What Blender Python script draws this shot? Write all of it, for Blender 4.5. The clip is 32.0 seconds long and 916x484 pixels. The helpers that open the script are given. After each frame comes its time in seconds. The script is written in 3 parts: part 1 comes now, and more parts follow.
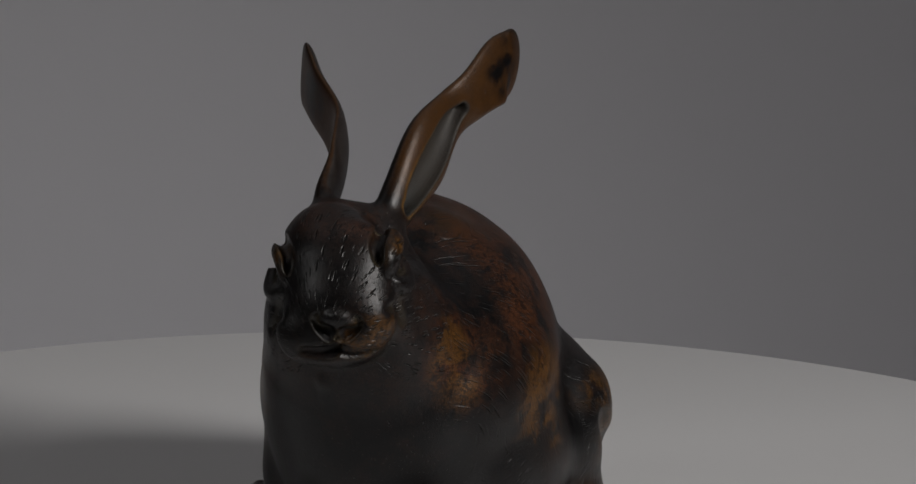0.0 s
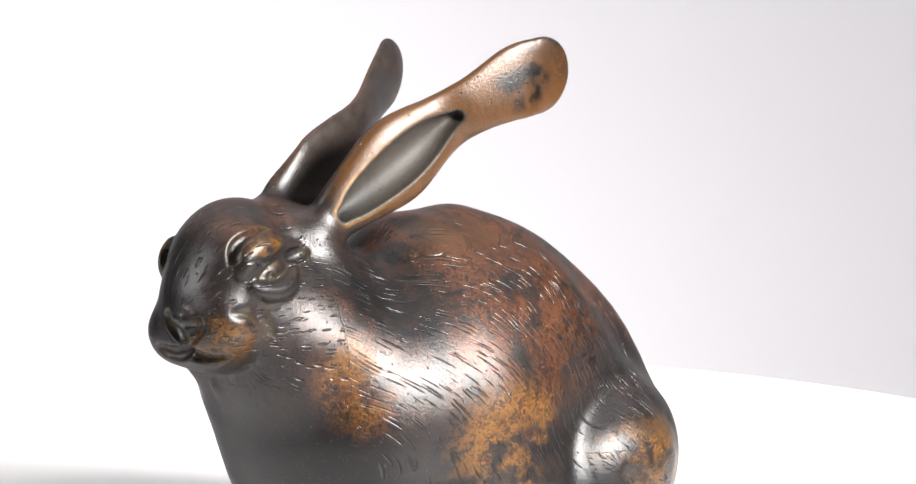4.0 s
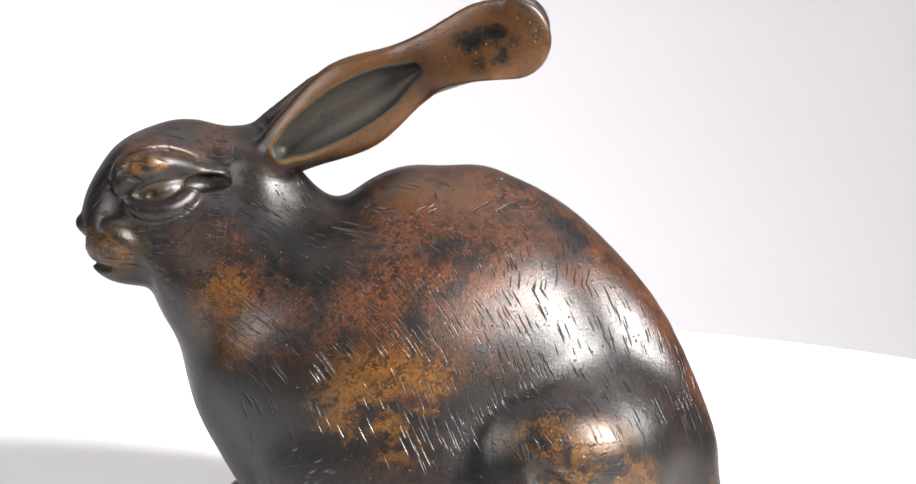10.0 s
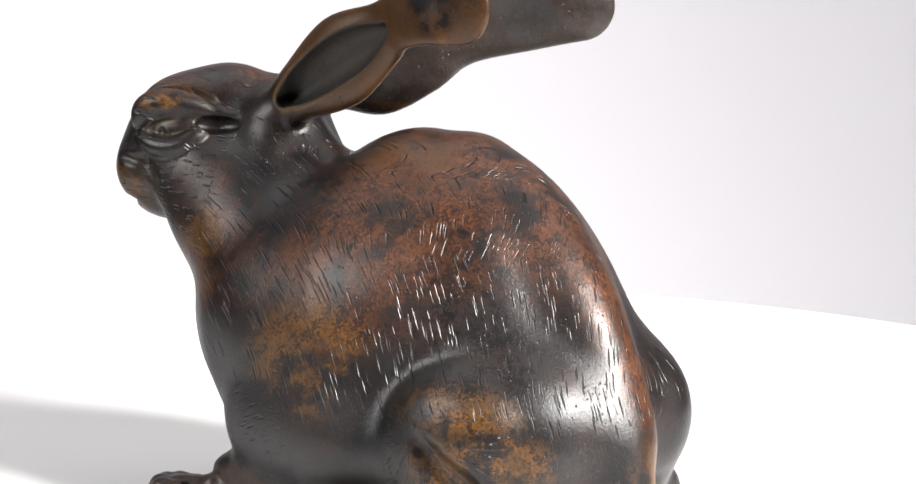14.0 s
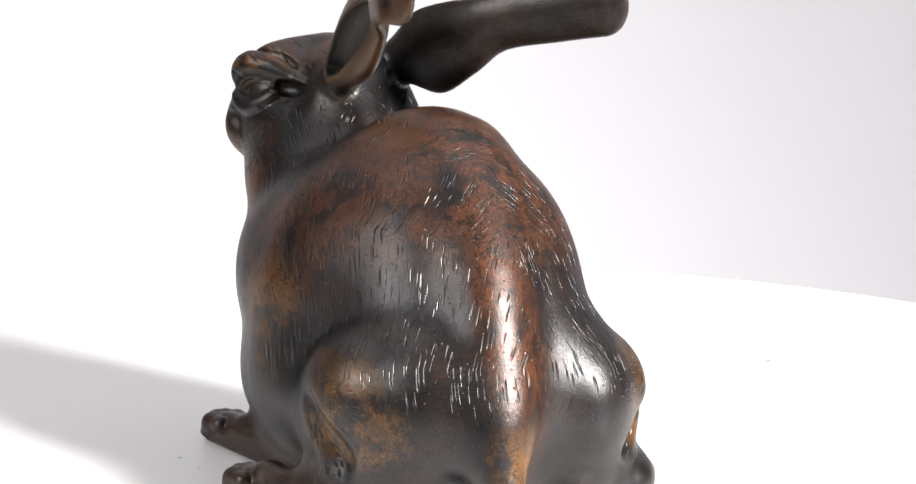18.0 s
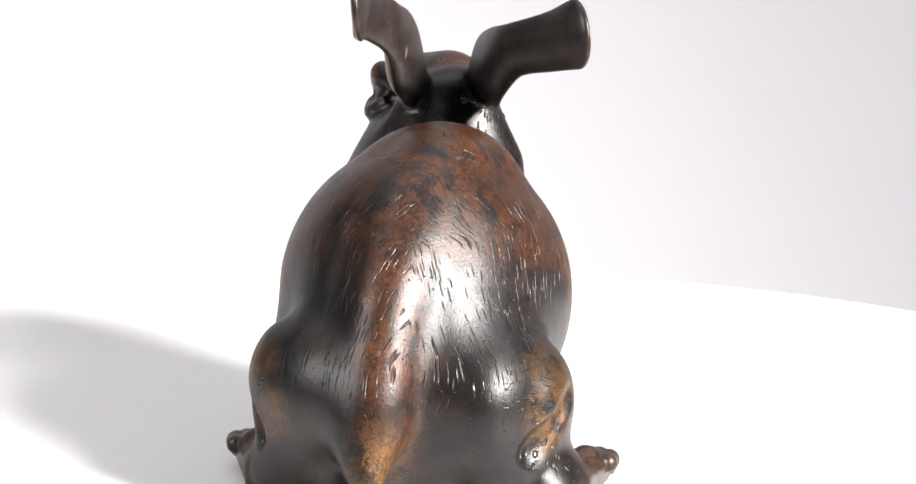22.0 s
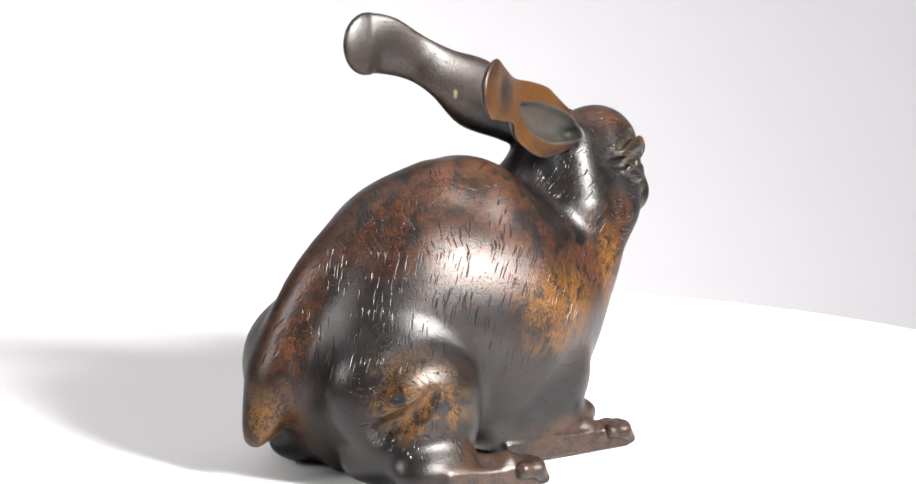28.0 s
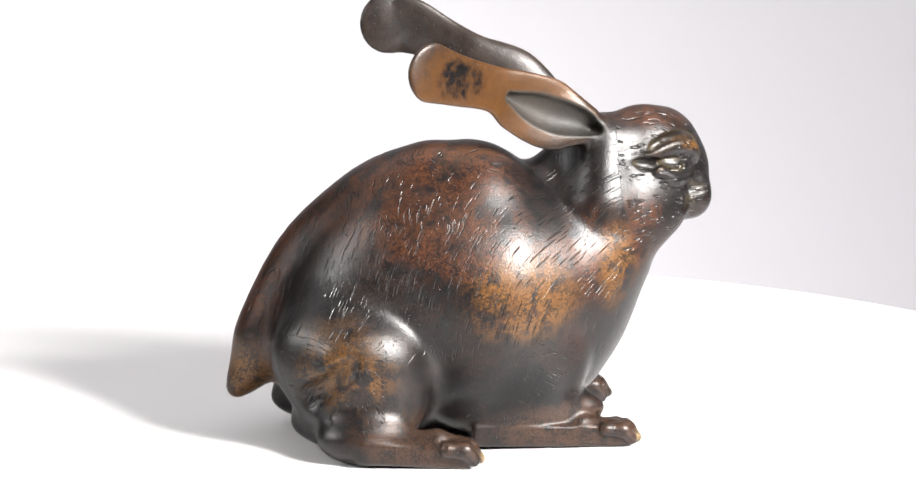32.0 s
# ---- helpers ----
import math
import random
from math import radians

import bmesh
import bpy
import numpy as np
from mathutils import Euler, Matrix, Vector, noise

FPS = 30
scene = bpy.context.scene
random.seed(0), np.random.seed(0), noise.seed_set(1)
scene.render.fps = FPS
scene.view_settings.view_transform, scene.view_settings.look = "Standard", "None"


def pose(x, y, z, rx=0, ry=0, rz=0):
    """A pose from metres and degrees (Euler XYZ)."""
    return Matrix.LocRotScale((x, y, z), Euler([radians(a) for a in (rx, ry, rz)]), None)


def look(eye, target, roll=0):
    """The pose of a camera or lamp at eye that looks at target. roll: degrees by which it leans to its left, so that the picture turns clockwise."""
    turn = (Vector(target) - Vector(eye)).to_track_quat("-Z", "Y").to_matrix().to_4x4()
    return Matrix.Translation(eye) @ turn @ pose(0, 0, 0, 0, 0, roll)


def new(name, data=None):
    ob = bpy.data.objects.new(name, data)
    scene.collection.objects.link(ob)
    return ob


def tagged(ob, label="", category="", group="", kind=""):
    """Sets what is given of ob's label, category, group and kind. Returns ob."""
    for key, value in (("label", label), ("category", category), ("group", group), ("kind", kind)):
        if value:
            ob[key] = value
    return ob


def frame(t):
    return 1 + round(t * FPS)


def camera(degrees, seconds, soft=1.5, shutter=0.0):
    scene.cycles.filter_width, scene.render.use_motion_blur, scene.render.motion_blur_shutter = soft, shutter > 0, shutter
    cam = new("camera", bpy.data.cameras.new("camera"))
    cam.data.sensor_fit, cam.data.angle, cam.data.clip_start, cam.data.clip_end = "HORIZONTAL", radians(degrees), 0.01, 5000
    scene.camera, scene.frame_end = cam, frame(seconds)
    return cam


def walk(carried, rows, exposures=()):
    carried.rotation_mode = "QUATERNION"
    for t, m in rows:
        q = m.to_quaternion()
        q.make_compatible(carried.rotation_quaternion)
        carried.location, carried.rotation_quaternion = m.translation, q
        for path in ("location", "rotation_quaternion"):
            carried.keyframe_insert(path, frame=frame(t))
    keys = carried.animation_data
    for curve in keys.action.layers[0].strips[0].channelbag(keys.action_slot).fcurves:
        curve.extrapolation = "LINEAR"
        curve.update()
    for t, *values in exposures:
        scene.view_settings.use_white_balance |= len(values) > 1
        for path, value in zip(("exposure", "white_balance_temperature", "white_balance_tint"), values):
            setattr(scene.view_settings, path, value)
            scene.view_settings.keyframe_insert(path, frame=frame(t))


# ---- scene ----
# ---- camera and its way: far from a small bronze on a turning disc ----
cam = camera(13.0, 32.0, soft=1.5)
ROLL = 0.90
PATH = [
    (0, (0.0000, -1.2952, 0.3748), (0.01328, -0.31665, 0.16911)),
    (1, (0.0000, -1.2725, 0.3685), (0.01232, -0.29351, 0.16483)),
    (2, (0.0000, -1.2480, 0.3619), (0.01123, -0.26857, 0.16027)),
    (3, (0.0000, -1.2250, 0.3558), (0.01016, -0.24522, 0.15620)),
    (3.5, (0.0000, -1.2149, 0.3531), (0.00961, -0.23485, 0.15447)),
    (5.5, (0.0000, -1.1815, 0.3438), (0.00619, -0.20114, 0.14673)),
    (6, (0.0000, -1.1777, 0.3425), (0.00600, -0.19742, 0.14477)),
    (7, (0.0000, -1.1773, 0.3414), (0.00571, -0.19730, 0.14235)),
    (8, (0.0000, -1.1747, 0.3399), (0.00567, -0.19506, 0.13947)),
    (9, (0.0000, -1.1725, 0.3386), (0.00561, -0.19310, 0.13662)),
    (10, (0.0000, -1.1714, 0.3375), (0.00537, -0.19229, 0.13404)),
    (11, (0.0000, -1.1703, 0.3364), (0.00522, -0.19158, 0.13146)),
    (12, (0.0000, -1.1686, 0.3353), (0.00507, -0.19012, 0.12880)),
    (13, (0.0000, -1.1660, 0.3340), (0.00504, -0.18789, 0.12596)),
    (14, (0.0000, -1.1647, 0.3330), (0.00509, -0.18689, 0.12340)),
    (14.5, (0.0000, -1.1652, 0.3327), (0.00499, -0.18756, 0.12238)),
    (16.5, (0.0000, -1.1716, 0.3327), (0.00516, -0.19462, 0.11922)),
    (17, (0.0000, -1.1774, 0.3336), (0.00520, -0.20056, 0.11953)),
    (18, (0.0000, -1.2081, 0.3394), (0.00493, -0.23112, 0.12617)),
    (19, (0.0000, -1.2328, 0.3438), (0.00461, -0.25556, 0.13167)),
    (20, (0.0000, -1.2542, 0.3477), (0.00475, -0.27681, 0.13649)),
    (21, (0.0000, -1.2754, 0.3515), (0.00449, -0.29771, 0.14127)),
    (22, (0.0000, -1.2977, 0.3555), (0.00419, -0.31985, 0.14629)),
    (23, (0.0000, -1.3199, 0.3596), (0.00352, -0.34183, 0.15133)),
    (23.5, (0.0000, -1.3326, 0.3620), (0.00262, -0.35428, 0.15496)),
    (24, (0.0000, -1.3480, 0.3649), (0.00278, -0.36975, 0.15767)),
    (24.5, (0.0000, -1.3643, 0.3680), (0.00287, -0.38589, 0.16145)),
    (25, (0.0000, -1.3822, 0.3714), (0.00219, -0.40371, 0.16533)),
    (25.5, (0.0000, -1.4024, 0.3753), (0.00190, -0.42375, 0.16983)),
    (27.5, (0.0000, -1.4890, 0.3921), (0.00111, -0.50979, 0.18919)),
    (28, (0.0000, -1.5099, 0.3962), (0.00086, -0.53057, 0.19386)),
    (28.5, (0.0000, -1.5300, 0.4001), (0.00077, -0.55047, 0.19882)),
    (29, (0.0000, -1.5502, 0.4040), (0.00039, -0.57064, 0.20274)),
    (29.5, (0.0000, -1.5714, 0.4082), (0.00014, -0.59177, 0.20720)),
    (30, (0.0000, -1.5931, 0.4125), (-0.00017, -0.61338, 0.21209)),
    (30.5, (0.0000, -1.6171, 0.4172), (-0.00025, -0.63722, 0.21734)),
    (31, (0.0000, -1.6360, 0.4209), (-0.00054, -0.65621, 0.22080)),
    (31.5, (0.0000, -1.6214, 0.4178), (-0.00050, -0.64194, 0.21595)),
    (32, (0.0000, -1.5404, 0.4013), (0.00029, -0.56184, 0.19513))
]
EXPOSURES = [(0.0, -3.0), (0.5, -2.5), (1.0, -2.04), (1.5, -1.55), (2.0, -1.25), (2.5, -0.75), (3.0, -0.65), (3.5, -0.25), (4.0, 0.0), (32.0, 0.0)]
walk(cam, [(t, look(eye, aim, ROLL)) for t, eye, aim in PATH], EXPOSURES)

# the turntable turns evenly about the world's z axis
TURN_START, TURN_RATE = -109.16, -7.4115


def turn_at(t):
    return TURN_START + TURN_RATE * t


# ---- light ----
world = bpy.data.worlds.new("studio_air")
scene.world = world
world.use_nodes = True
world.node_tree.nodes["Background"].inputs[0].default_value = (0.95, 0.97, 1.0, 1)
world.node_tree.nodes["Background"].inputs[1].default_value = 0.05


def soft_light(name, place, aim, size, power, colour=(1, 1, 1), shape="DISK", size_y=None):
    lamp = bpy.data.lights.new(name, "AREA")
    lamp.shape, lamp.size, lamp.energy, lamp.color = shape, size, power, colour
    if size_y:
        lamp.size_y = size_y
    ob = new(name, lamp)
    ob.matrix_world = look(place, aim)
    return ob


KEY_WAY = Vector((0.80, -0.62, 0.60)).normalized()
key = soft_light("key_softbox", Vector((0, 0, 0.06)) + KEY_WAY * 1.25, (0, 0, 0.06), 0.34, 15.0, (1.0, 0.985, 0.965))
key.data.spread = radians(75)
FILL_WAY = Vector((-0.92, -0.38, 0.50)).normalized()
fill = soft_light("fill_softbox", Vector((0, 0, 0.06)) + FILL_WAY * 1.5, (0, 0, 0.06), 0.50, 3.2, (1.0, 0.99, 0.98))
fill.data.spread = radians(75)
# added unseen overhead lamp: general fill for the disc's shadow and the backdrop
soft_light("added_overhead_fill", (0.0, 0.80, 2.12), (0, 0.80, 0), 3.6, 38, (1.0, 0.968, 0.982), "RECTANGLE", 1.9)
soft_light("backdrop_light", (-0.40, 0.8, -0.40), (0.42, 1.9, -0.15), 0.5, 12.0, (1.0, 0.97, 0.985))


# ---- materials ----
def material(name):
    mat = bpy.data.materials.new(name)
    mat.use_nodes = True
    return mat, mat.node_tree.nodes, mat.node_tree.links, mat.node_tree.nodes["Principled BSDF"]


def ramp_node(nodes, stops):
    node = nodes.new("ShaderNodeValToRGB")
    el = node.color_ramp.elements
    while len(el) < len(stops):
        el.new(0.5)
    for e, (p, c) in zip(el, stops):
        e.position = p
        e.color = (*c, 1) if not isinstance(c, (int, float)) else (c, c, c, 1)
    return node


def plain_paint(name, colour, rough, grain=60.0, amount=0.06, bump=0.05):
    mat, nodes, links, bsdf = material(name)
    tex = nodes.new("ShaderNodeTexCoord")
    big, fine = nodes.new("ShaderNodeTexNoise"), nodes.new("ShaderNodeTexNoise")
    big.inputs["Scale"].default_value, fine.inputs["Scale"].default_value = 3.0, grain
    fine.inputs["Detail"].default_value = 5
    mix = nodes.new("ShaderNodeMix")
    mix.data_type = "RGBA"
    mix.inputs[6].default_value = (*[c * (1 - amount) for c in colour], 1)
    mix.inputs[7].default_value = (*colour, 1)
    add = nodes.new("ShaderNodeMath")
    add.operation = "MULTIPLY_ADD"
    add.inputs[1].default_value = 0.5
    links.new(tex.outputs["Object"], big.inputs["Vector"])
    links.new(tex.outputs["Object"], fine.inputs["Vector"])
    links.new(big.outputs[0], add.inputs[0])
    half = nodes.new("ShaderNodeMath")
    half.operation = "MULTIPLY"
    half.inputs[1].default_value = 0.5
    links.new(fine.outputs[0], half.inputs[0])
    links.new(half.outputs[0], add.inputs[2])
    links.new(add.outputs[0], mix.inputs[0])
    links.new(mix.outputs[2], bsdf.inputs["Base Color"])
    bsdf.inputs["Roughness"].default_value = rough
    b = nodes.new("ShaderNodeBump")
    b.inputs["Strength"].default_value, b.inputs["Distance"].default_value = bump, 0.0005
    links.new(fine.outputs[0], b.inputs["Height"])
    links.new(b.outputs[0], bsdf.inputs["Normal"])
    return mat


white_laminate = plain_paint("white_laminate", (0.68, 0.67, 0.67), 0.42, 900, 0.02, 0.03)
backdrop_paper = plain_paint("backdrop_paper", (0.80, 0.795, 0.81), 0.9, 300, 0.02)
wall_paint = plain_paint("grey_wall_paint", (0.10, 0.10, 0.105), 0.8, 80)
floor_paint = plain_paint("grey_floor_paint", (0.10, 0.10, 0.105), 0.6, 60)
dark_fluff = plain_paint("dark_fluff", (0.10, 0.10, 0.11), 0.9, 2000)


def bronze_material():
    mat, nodes, links, bsdf = material("patinated_bronze")

    def node(kind, **values):
        n = nodes.new("ShaderNode" + kind)
        for key, value in values.items():
            n.inputs[key].default_value = value
        return n

    def math_node(op, a, b=None, c=None, clamp=False):
        n = nodes.new("ShaderNodeMath")
        n.operation, n.use_clamp = op, clamp
        for i, v in enumerate((a, b, c)):
            if v is None:
                continue
            if isinstance(v, (int, float)):
                n.inputs[i].default_value = v
            else:
                links.new(v, n.inputs[i])
        return n.outputs[0]

    def blend(factor, a, b):
        n = nodes.new("ShaderNodeMix")
        n.data_type = "RGBA"
        for i, v in ((0, factor), (6, a), (7, b)):
            if isinstance(v, tuple):
                n.inputs[i].default_value = (*v, 1)
            elif isinstance(v, (int, float)):
                n.inputs[i].default_value = v
            else:
                links.new(v, n.inputs[i])
        return n.outputs[2]

    place = nodes.new("ShaderNodeTexCoord").outputs["Object"]

    def noise_at(scale, detail=4.0, rough=0.55, offset=(0, 0, 0)):
        m = node("Mapping")
        m.inputs["Location"].default_value = offset
        links.new(place, m.inputs["Vector"])
        n = node("TexNoise", Scale=scale, Detail=detail, Roughness=rough)
        links.new(m.outputs[0], n.inputs["Vector"])
        return n.outputs[0]

    cloud = noise_at(45, 6, 0.62)
    mottle = noise_at(170, 7, 0.72, (5, 2, 9))
    speck = noise_at(1150, 4, 0.7, (3, 1, 2))
    fleck = noise_at(2300, 2, 0.5, (1, 7, 2))
    # patches of patina at two sizes, with torn edges
    grain = math_node("MULTIPLY_ADD", mottle, 0.62, math_node("MULTIPLY_ADD", speck, 0.18, math_node("MULTIPLY", cloud, 0.20)))
    rough_edge = math_node("MULTIPLY_ADD", math_node("SUBTRACT", cloud, 0.5), 1.1, math_node("MULTIPLY", math_node("SUBTRACT", mottle, 0.5), 1.5))

    def step_mask(value, low, high):
        n = nodes.new("ShaderNodeMapRange")
        n.interpolation_type = "SMOOTHSTEP"
        n.inputs["From Min"].default_value, n.inputs["From Max"].default_value = low, high
        links.new(value, n.inputs["Value"])
        return n.outputs[0]

    def zone(centre, radii, wobble=1.0):
        """Worn or stained region round a point, with a ragged edge: 1 inside, 0 outside."""
        m = node("Mapping")
        m.vector_type = "TEXTURE"
        m.inputs["Location"].default_value, m.inputs["Scale"].default_value = centre, radii
        links.new(place, m.inputs["Vector"])
        ln = nodes.new("ShaderNodeVectorMath")
        ln.operation = "LENGTH"
        links.new(m.outputs[0], ln.inputs[0])
        return step_mask(math_node("MULTIPLY_ADD", rough_edge, wobble, ln.outputs["Value"]), 1.32, 0.68)

    def any_of(*masks):
        out = masks[0]
        for m in masks[1:]:
            out = math_node("MAXIMUM", out, m)
        return out

    umber, black, steel = (0.022, 0.0105, 0.0072), (0.0025, 0.0023, 0.0026), (0.015, 0.0135, 0.0135)
    rust, gold, pale = (0.080, 0.026, 0.0085), (0.120, 0.051, 0.0090), (0.26, 0.23, 0.17)
    colour = blend(step_mask(math_node("ADD", cloud, rough_edge), 0.35, 0.95), (0.006, 0.0045, 0.0042), umber)
    # red-brown: the back and its ridge, the shoulders, the throat
    red = any_of(zone((-0.015, 0, 0.098), (0.05, 0.045, 0.030)), zone((0.048, 0.030, 0.080), (0.024, 0.016, 0.018)),
                 zone((0.050, -0.030, 0.076), (0.022, 0.016, 0.020)), zone((0.065, 0.028, 0.0985), (0.012, 0.014, 0.008)), zone((0.068, -0.027, 0.092), (0.010, 0.012, 0.008)), zone((-0.066, 0.006, 0.052), (0.026, 0.0115, 0.050), 0.5),
                 zone((0.076, 0, 0.126), (0.022, 0.020, 0.008)), zone((0.0, -0.04, 0.075), (0.045, 0.02, 0.025)), zone((0.0, 0.04, 0.082), (0.035, 0.02, 0.025)))
    colour = blend(math_node("MULTIPLY", red, math_node("MULTIPLY", step_mask(grain, 0.40, 0.56), step_mask(noise_at(62, 5, 0.6, (6, 3, 2)), 0.36, 0.50)), None, True), colour, rust)
    # rubbed to golden brown: flanks, knees, brows, whisker pads, the tail's end
    rubbed = any_of(zone((0.009, 0.047, 0.057), (0.021, 0.018, 0.016)), zone((0.016, -0.047, 0.062), (0.024, 0.018, 0.015)),
                    zone((-0.058, -0.050, 0.051), (0.022, 0.014, 0.007)), zone((-0.040, 0.050, 0.050), (0.022, 0.014, 0.007)),
                    zone((-0.060, -0.050, 0.034), (0.024, 0.014, 0.012)), zone((-0.048, 0.046, 0.034), (0.022, 0.014, 0.010)),
                    zone((0.0955, 0.016, 0.094), (0.010, 0.009, 0.008)), zone((0.082, 0.0235, 0.1205), (0.009, 0.006, 0.0028), 0.5),
                    zone((0.092, -0.0145, 0.1155), (0.009, 0.006, 0.0028), 0.5), 
                    zone((-0.078, 0.009, 0.024), (0.012, 0.01, 0.014)), zone((0.058, -0.034, 0.070), (0.008, 0.012, 0.016)), zone((0.060, 0.034, 0.078), (0.010, 0.012, 0.014)))
    colour = blend(math_node("MULTIPLY", rubbed, math_node("MULTIPLY", step_mask(grain, 0.36, 0.56), step_mask(noise_at(75, 5, 0.65, (4, 4, 7)), 0.38, 0.48)), None, True), colour, gold)
    # the ears are brown with golden edges and black-grey in the hollows and near the ends
    ears = any_of(zone((0.005, 0.015, 0.143), (0.062, 0.016, 0.032), 0.25), zone((0.006, -0.034, 0.140), (0.055, 0.036, 0.026), 0.25))
    colour = blend(math_node("MULTIPLY", ears, 0.85), colour, (0.062, 0.025, 0.0060))
    # dark stains: round the neck, above the thighs, on the ears' ends
    dark = any_of(zone((0.034, 0.020, 0.100), (0.018, 0.024, 0.018)), zone((0.034, -0.020, 0.098), (0.018, 0.024, 0.018)),
                  zone((-0.018, 0.046, 0.046), (0.020, 0.016, 0.018)), zone((-0.02, -0.044, 0.060), (0.022, 0.014, 0.014)),
                  zone((-0.015, 0.021, 0.157), (0.009, 0.010, 0.006)), zone((-0.006, -0.043, 0.147), (0.012, 0.012, 0.008)),
                  zone((0.030, 0.048, 0.022), (0.05, 0.02, 0.010)), zone((0.020, -0.048, 0.024), (0.04, 0.02, 0.012)), zone((0.042, -0.003, 0.117), (0.020, 0.016, 0.016), 0.5), zone((0.062, 0.0, 0.045), (0.030, 0.036, 0.032)))
    colour = blend(math_node("MULTIPLY", dark, step_mask(grain, 0.60, 0.44), None, True), colour, black)
    grey = any_of(zone((-0.040, 0.036, 0.062), (0.030, 0.02, 0.018)), zone((-0.040, -0.036, 0.062), (0.030, 0.02, 0.018)),
                  zone((0.088, 0.0, 0.112), (0.026, 0.014, 0.02)),
                  zone((0.062, 0, 0.114), (0.016, 0.03, 0.012)), zone((0.075, -0.02, 0.100), (0.014, 0.012, 0.010)), zone((0.072, 0.024, 0.100), (0.012, 0.012, 0.010)))
    colour = blend(math_node("MULTIPLY", grey, 0.6), colour, steel)
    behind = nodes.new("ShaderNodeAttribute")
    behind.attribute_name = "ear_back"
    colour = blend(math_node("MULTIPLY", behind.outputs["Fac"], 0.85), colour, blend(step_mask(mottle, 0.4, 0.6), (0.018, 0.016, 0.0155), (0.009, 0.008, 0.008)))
    colour = blend(zone((0.0114, 0.0010, 0.1385), (0.0011, 0.006, 0.0024), 0.9), colour, (0.13, 0.12, 0.075))
    # the feet are a warmer brown
    feet = any_of(zone((0.050, 0.038, 0.009), (0.036, 0.014, 0.009)), zone((0.045, -0.038, 0.009), (0.034, 0.014, 0.009)),
                  zone((-0.014, 0.053, 0.010), (0.030, 0.016, 0.011)), zone((-0.018, -0.055, 0.010), (0.030, 0.016, 0.011)))
    colour = blend(math_node("MULTIPLY", feet, math_node("MULTIPLY_ADD", mottle, 2.4, -0.5, True)), colour, (0.050, 0.024, 0.013))
    # claws rubbed pale
    claws = any_of(zone((0.0765, 0.0393, 0.004), (0.0040, 0.008, 0.0045), 0.5), zone((0.0685, -0.0393, 0.004), (0.0040, 0.008, 0.0045), 0.5),
                   zone((0.0080, 0.0555, 0.004), (0.0042, 0.008, 0.0050), 0.5), zone((0.0010, -0.0580, 0.004), (0.0042, 0.008, 0.0050), 0.5))
    colour = blend(math_node("MULTIPLY", claws, math_node("MULTIPLY_ADD", mottle, 2.6, -0.7, True)), colour, (0.30, 0.22, 0.11))
    hollow = nodes.new("ShaderNodeAttribute")
    hollow.attribute_name = "ear_hollow"
    colour = blend(math_node("MULTIPLY", hollow.outputs["Fac"], 0.9), colour, (0.022, 0.020, 0.017))
    blot = math_node("MULTIPLY", step_mask(noise_at(260, 6, 0.7, (2, 9, 4)), 0.555, 0.60), step_mask(noise_at(38, 3, 0.5, (7, 1, 1)), 0.42, 0.58))
    colour = blend(math_node("MULTIPLY", blot, math_node("MULTIPLY_ADD", ears, -0.75, 0.85)), colour, black)
    # fine black flecks, more in some patches than others, and pale specks of dirt
    colour = blend(math_node("MULTIPLY", step_mask(math_node("MULTIPLY_ADD", mottle, 1.1, speck), 0.98, 1.16), math_node("MULTIPLY_ADD", ears, -0.6, 0.85)), colour, black)
    colour = blend(math_node("MULTIPLY", step_mask(fleck, 0.68, 0.78), 0.25), colour, pale)

    # small pits of the casting
    pit_cells = node("TexVoronoi", Scale=520.0, Randomness=1.0)
    links.new(place, pit_cells.inputs["Vector"])
    pits = math_node("MULTIPLY", step_mask(pit_cells.outputs["Distance"], 0.20, 0.10), step_mask(mottle, 0.48, 0.60))
    colour = blend(math_node("MULTIPLY", pits, 0.7), colour, black)

    # chiselled hair: short thin strokes that follow the coat
    flow = nodes.new("ShaderNodeAttribute")
    flow.attribute_name = "coat_flow"
    depth = nodes.new("ShaderNodeAttribute")
    depth.attribute_name = "coat_depth"
    strokes = []
    for offset, scale in (((0, 0, 0), 1.0), ((13.3, 7.7, 4.1), 1.23)):
        shift = node("Mapping")
        shift.inputs["Location"].default_value, shift.inputs["Scale"].default_value = offset, (scale, scale, scale)
        links.new(flow.outputs["Vector"], shift.inputs["Vector"])
        cells = node("TexVoronoi", Scale=1.0, Randomness=1.0)
        links.new(shift.outputs[0], cells.inputs["Vector"])
        strokes.append(step_mask(cells.outputs["Distance"], 0.29, 0.05))
    stroke = math_node("MULTIPLY", any_of(*strokes), depth.outputs["Fac"])
    stroke = math_node("MULTIPLY", stroke, math_node("MAXIMUM", step_mask(noise_at(110, 2, 0.5, (8, 8, 1)), 0.40, 0.54), step_mask(depth.outputs["Fac"], 1.0, 1.2)), None, True)
    colour = blend(math_node("MULTIPLY", stroke, 0.85), colour, (0.010, 0.009, 0.008))
    crease = nodes.new("ShaderNodeAttribute")
    crease.attribute_name = "crease_dirt"
    colour = blend(math_node("MULTIPLY", crease.outputs["Fac"], 0.35), colour, (0.09, 0.07, 0.038))
    edge = nodes.new("ShaderNodeAttribute")
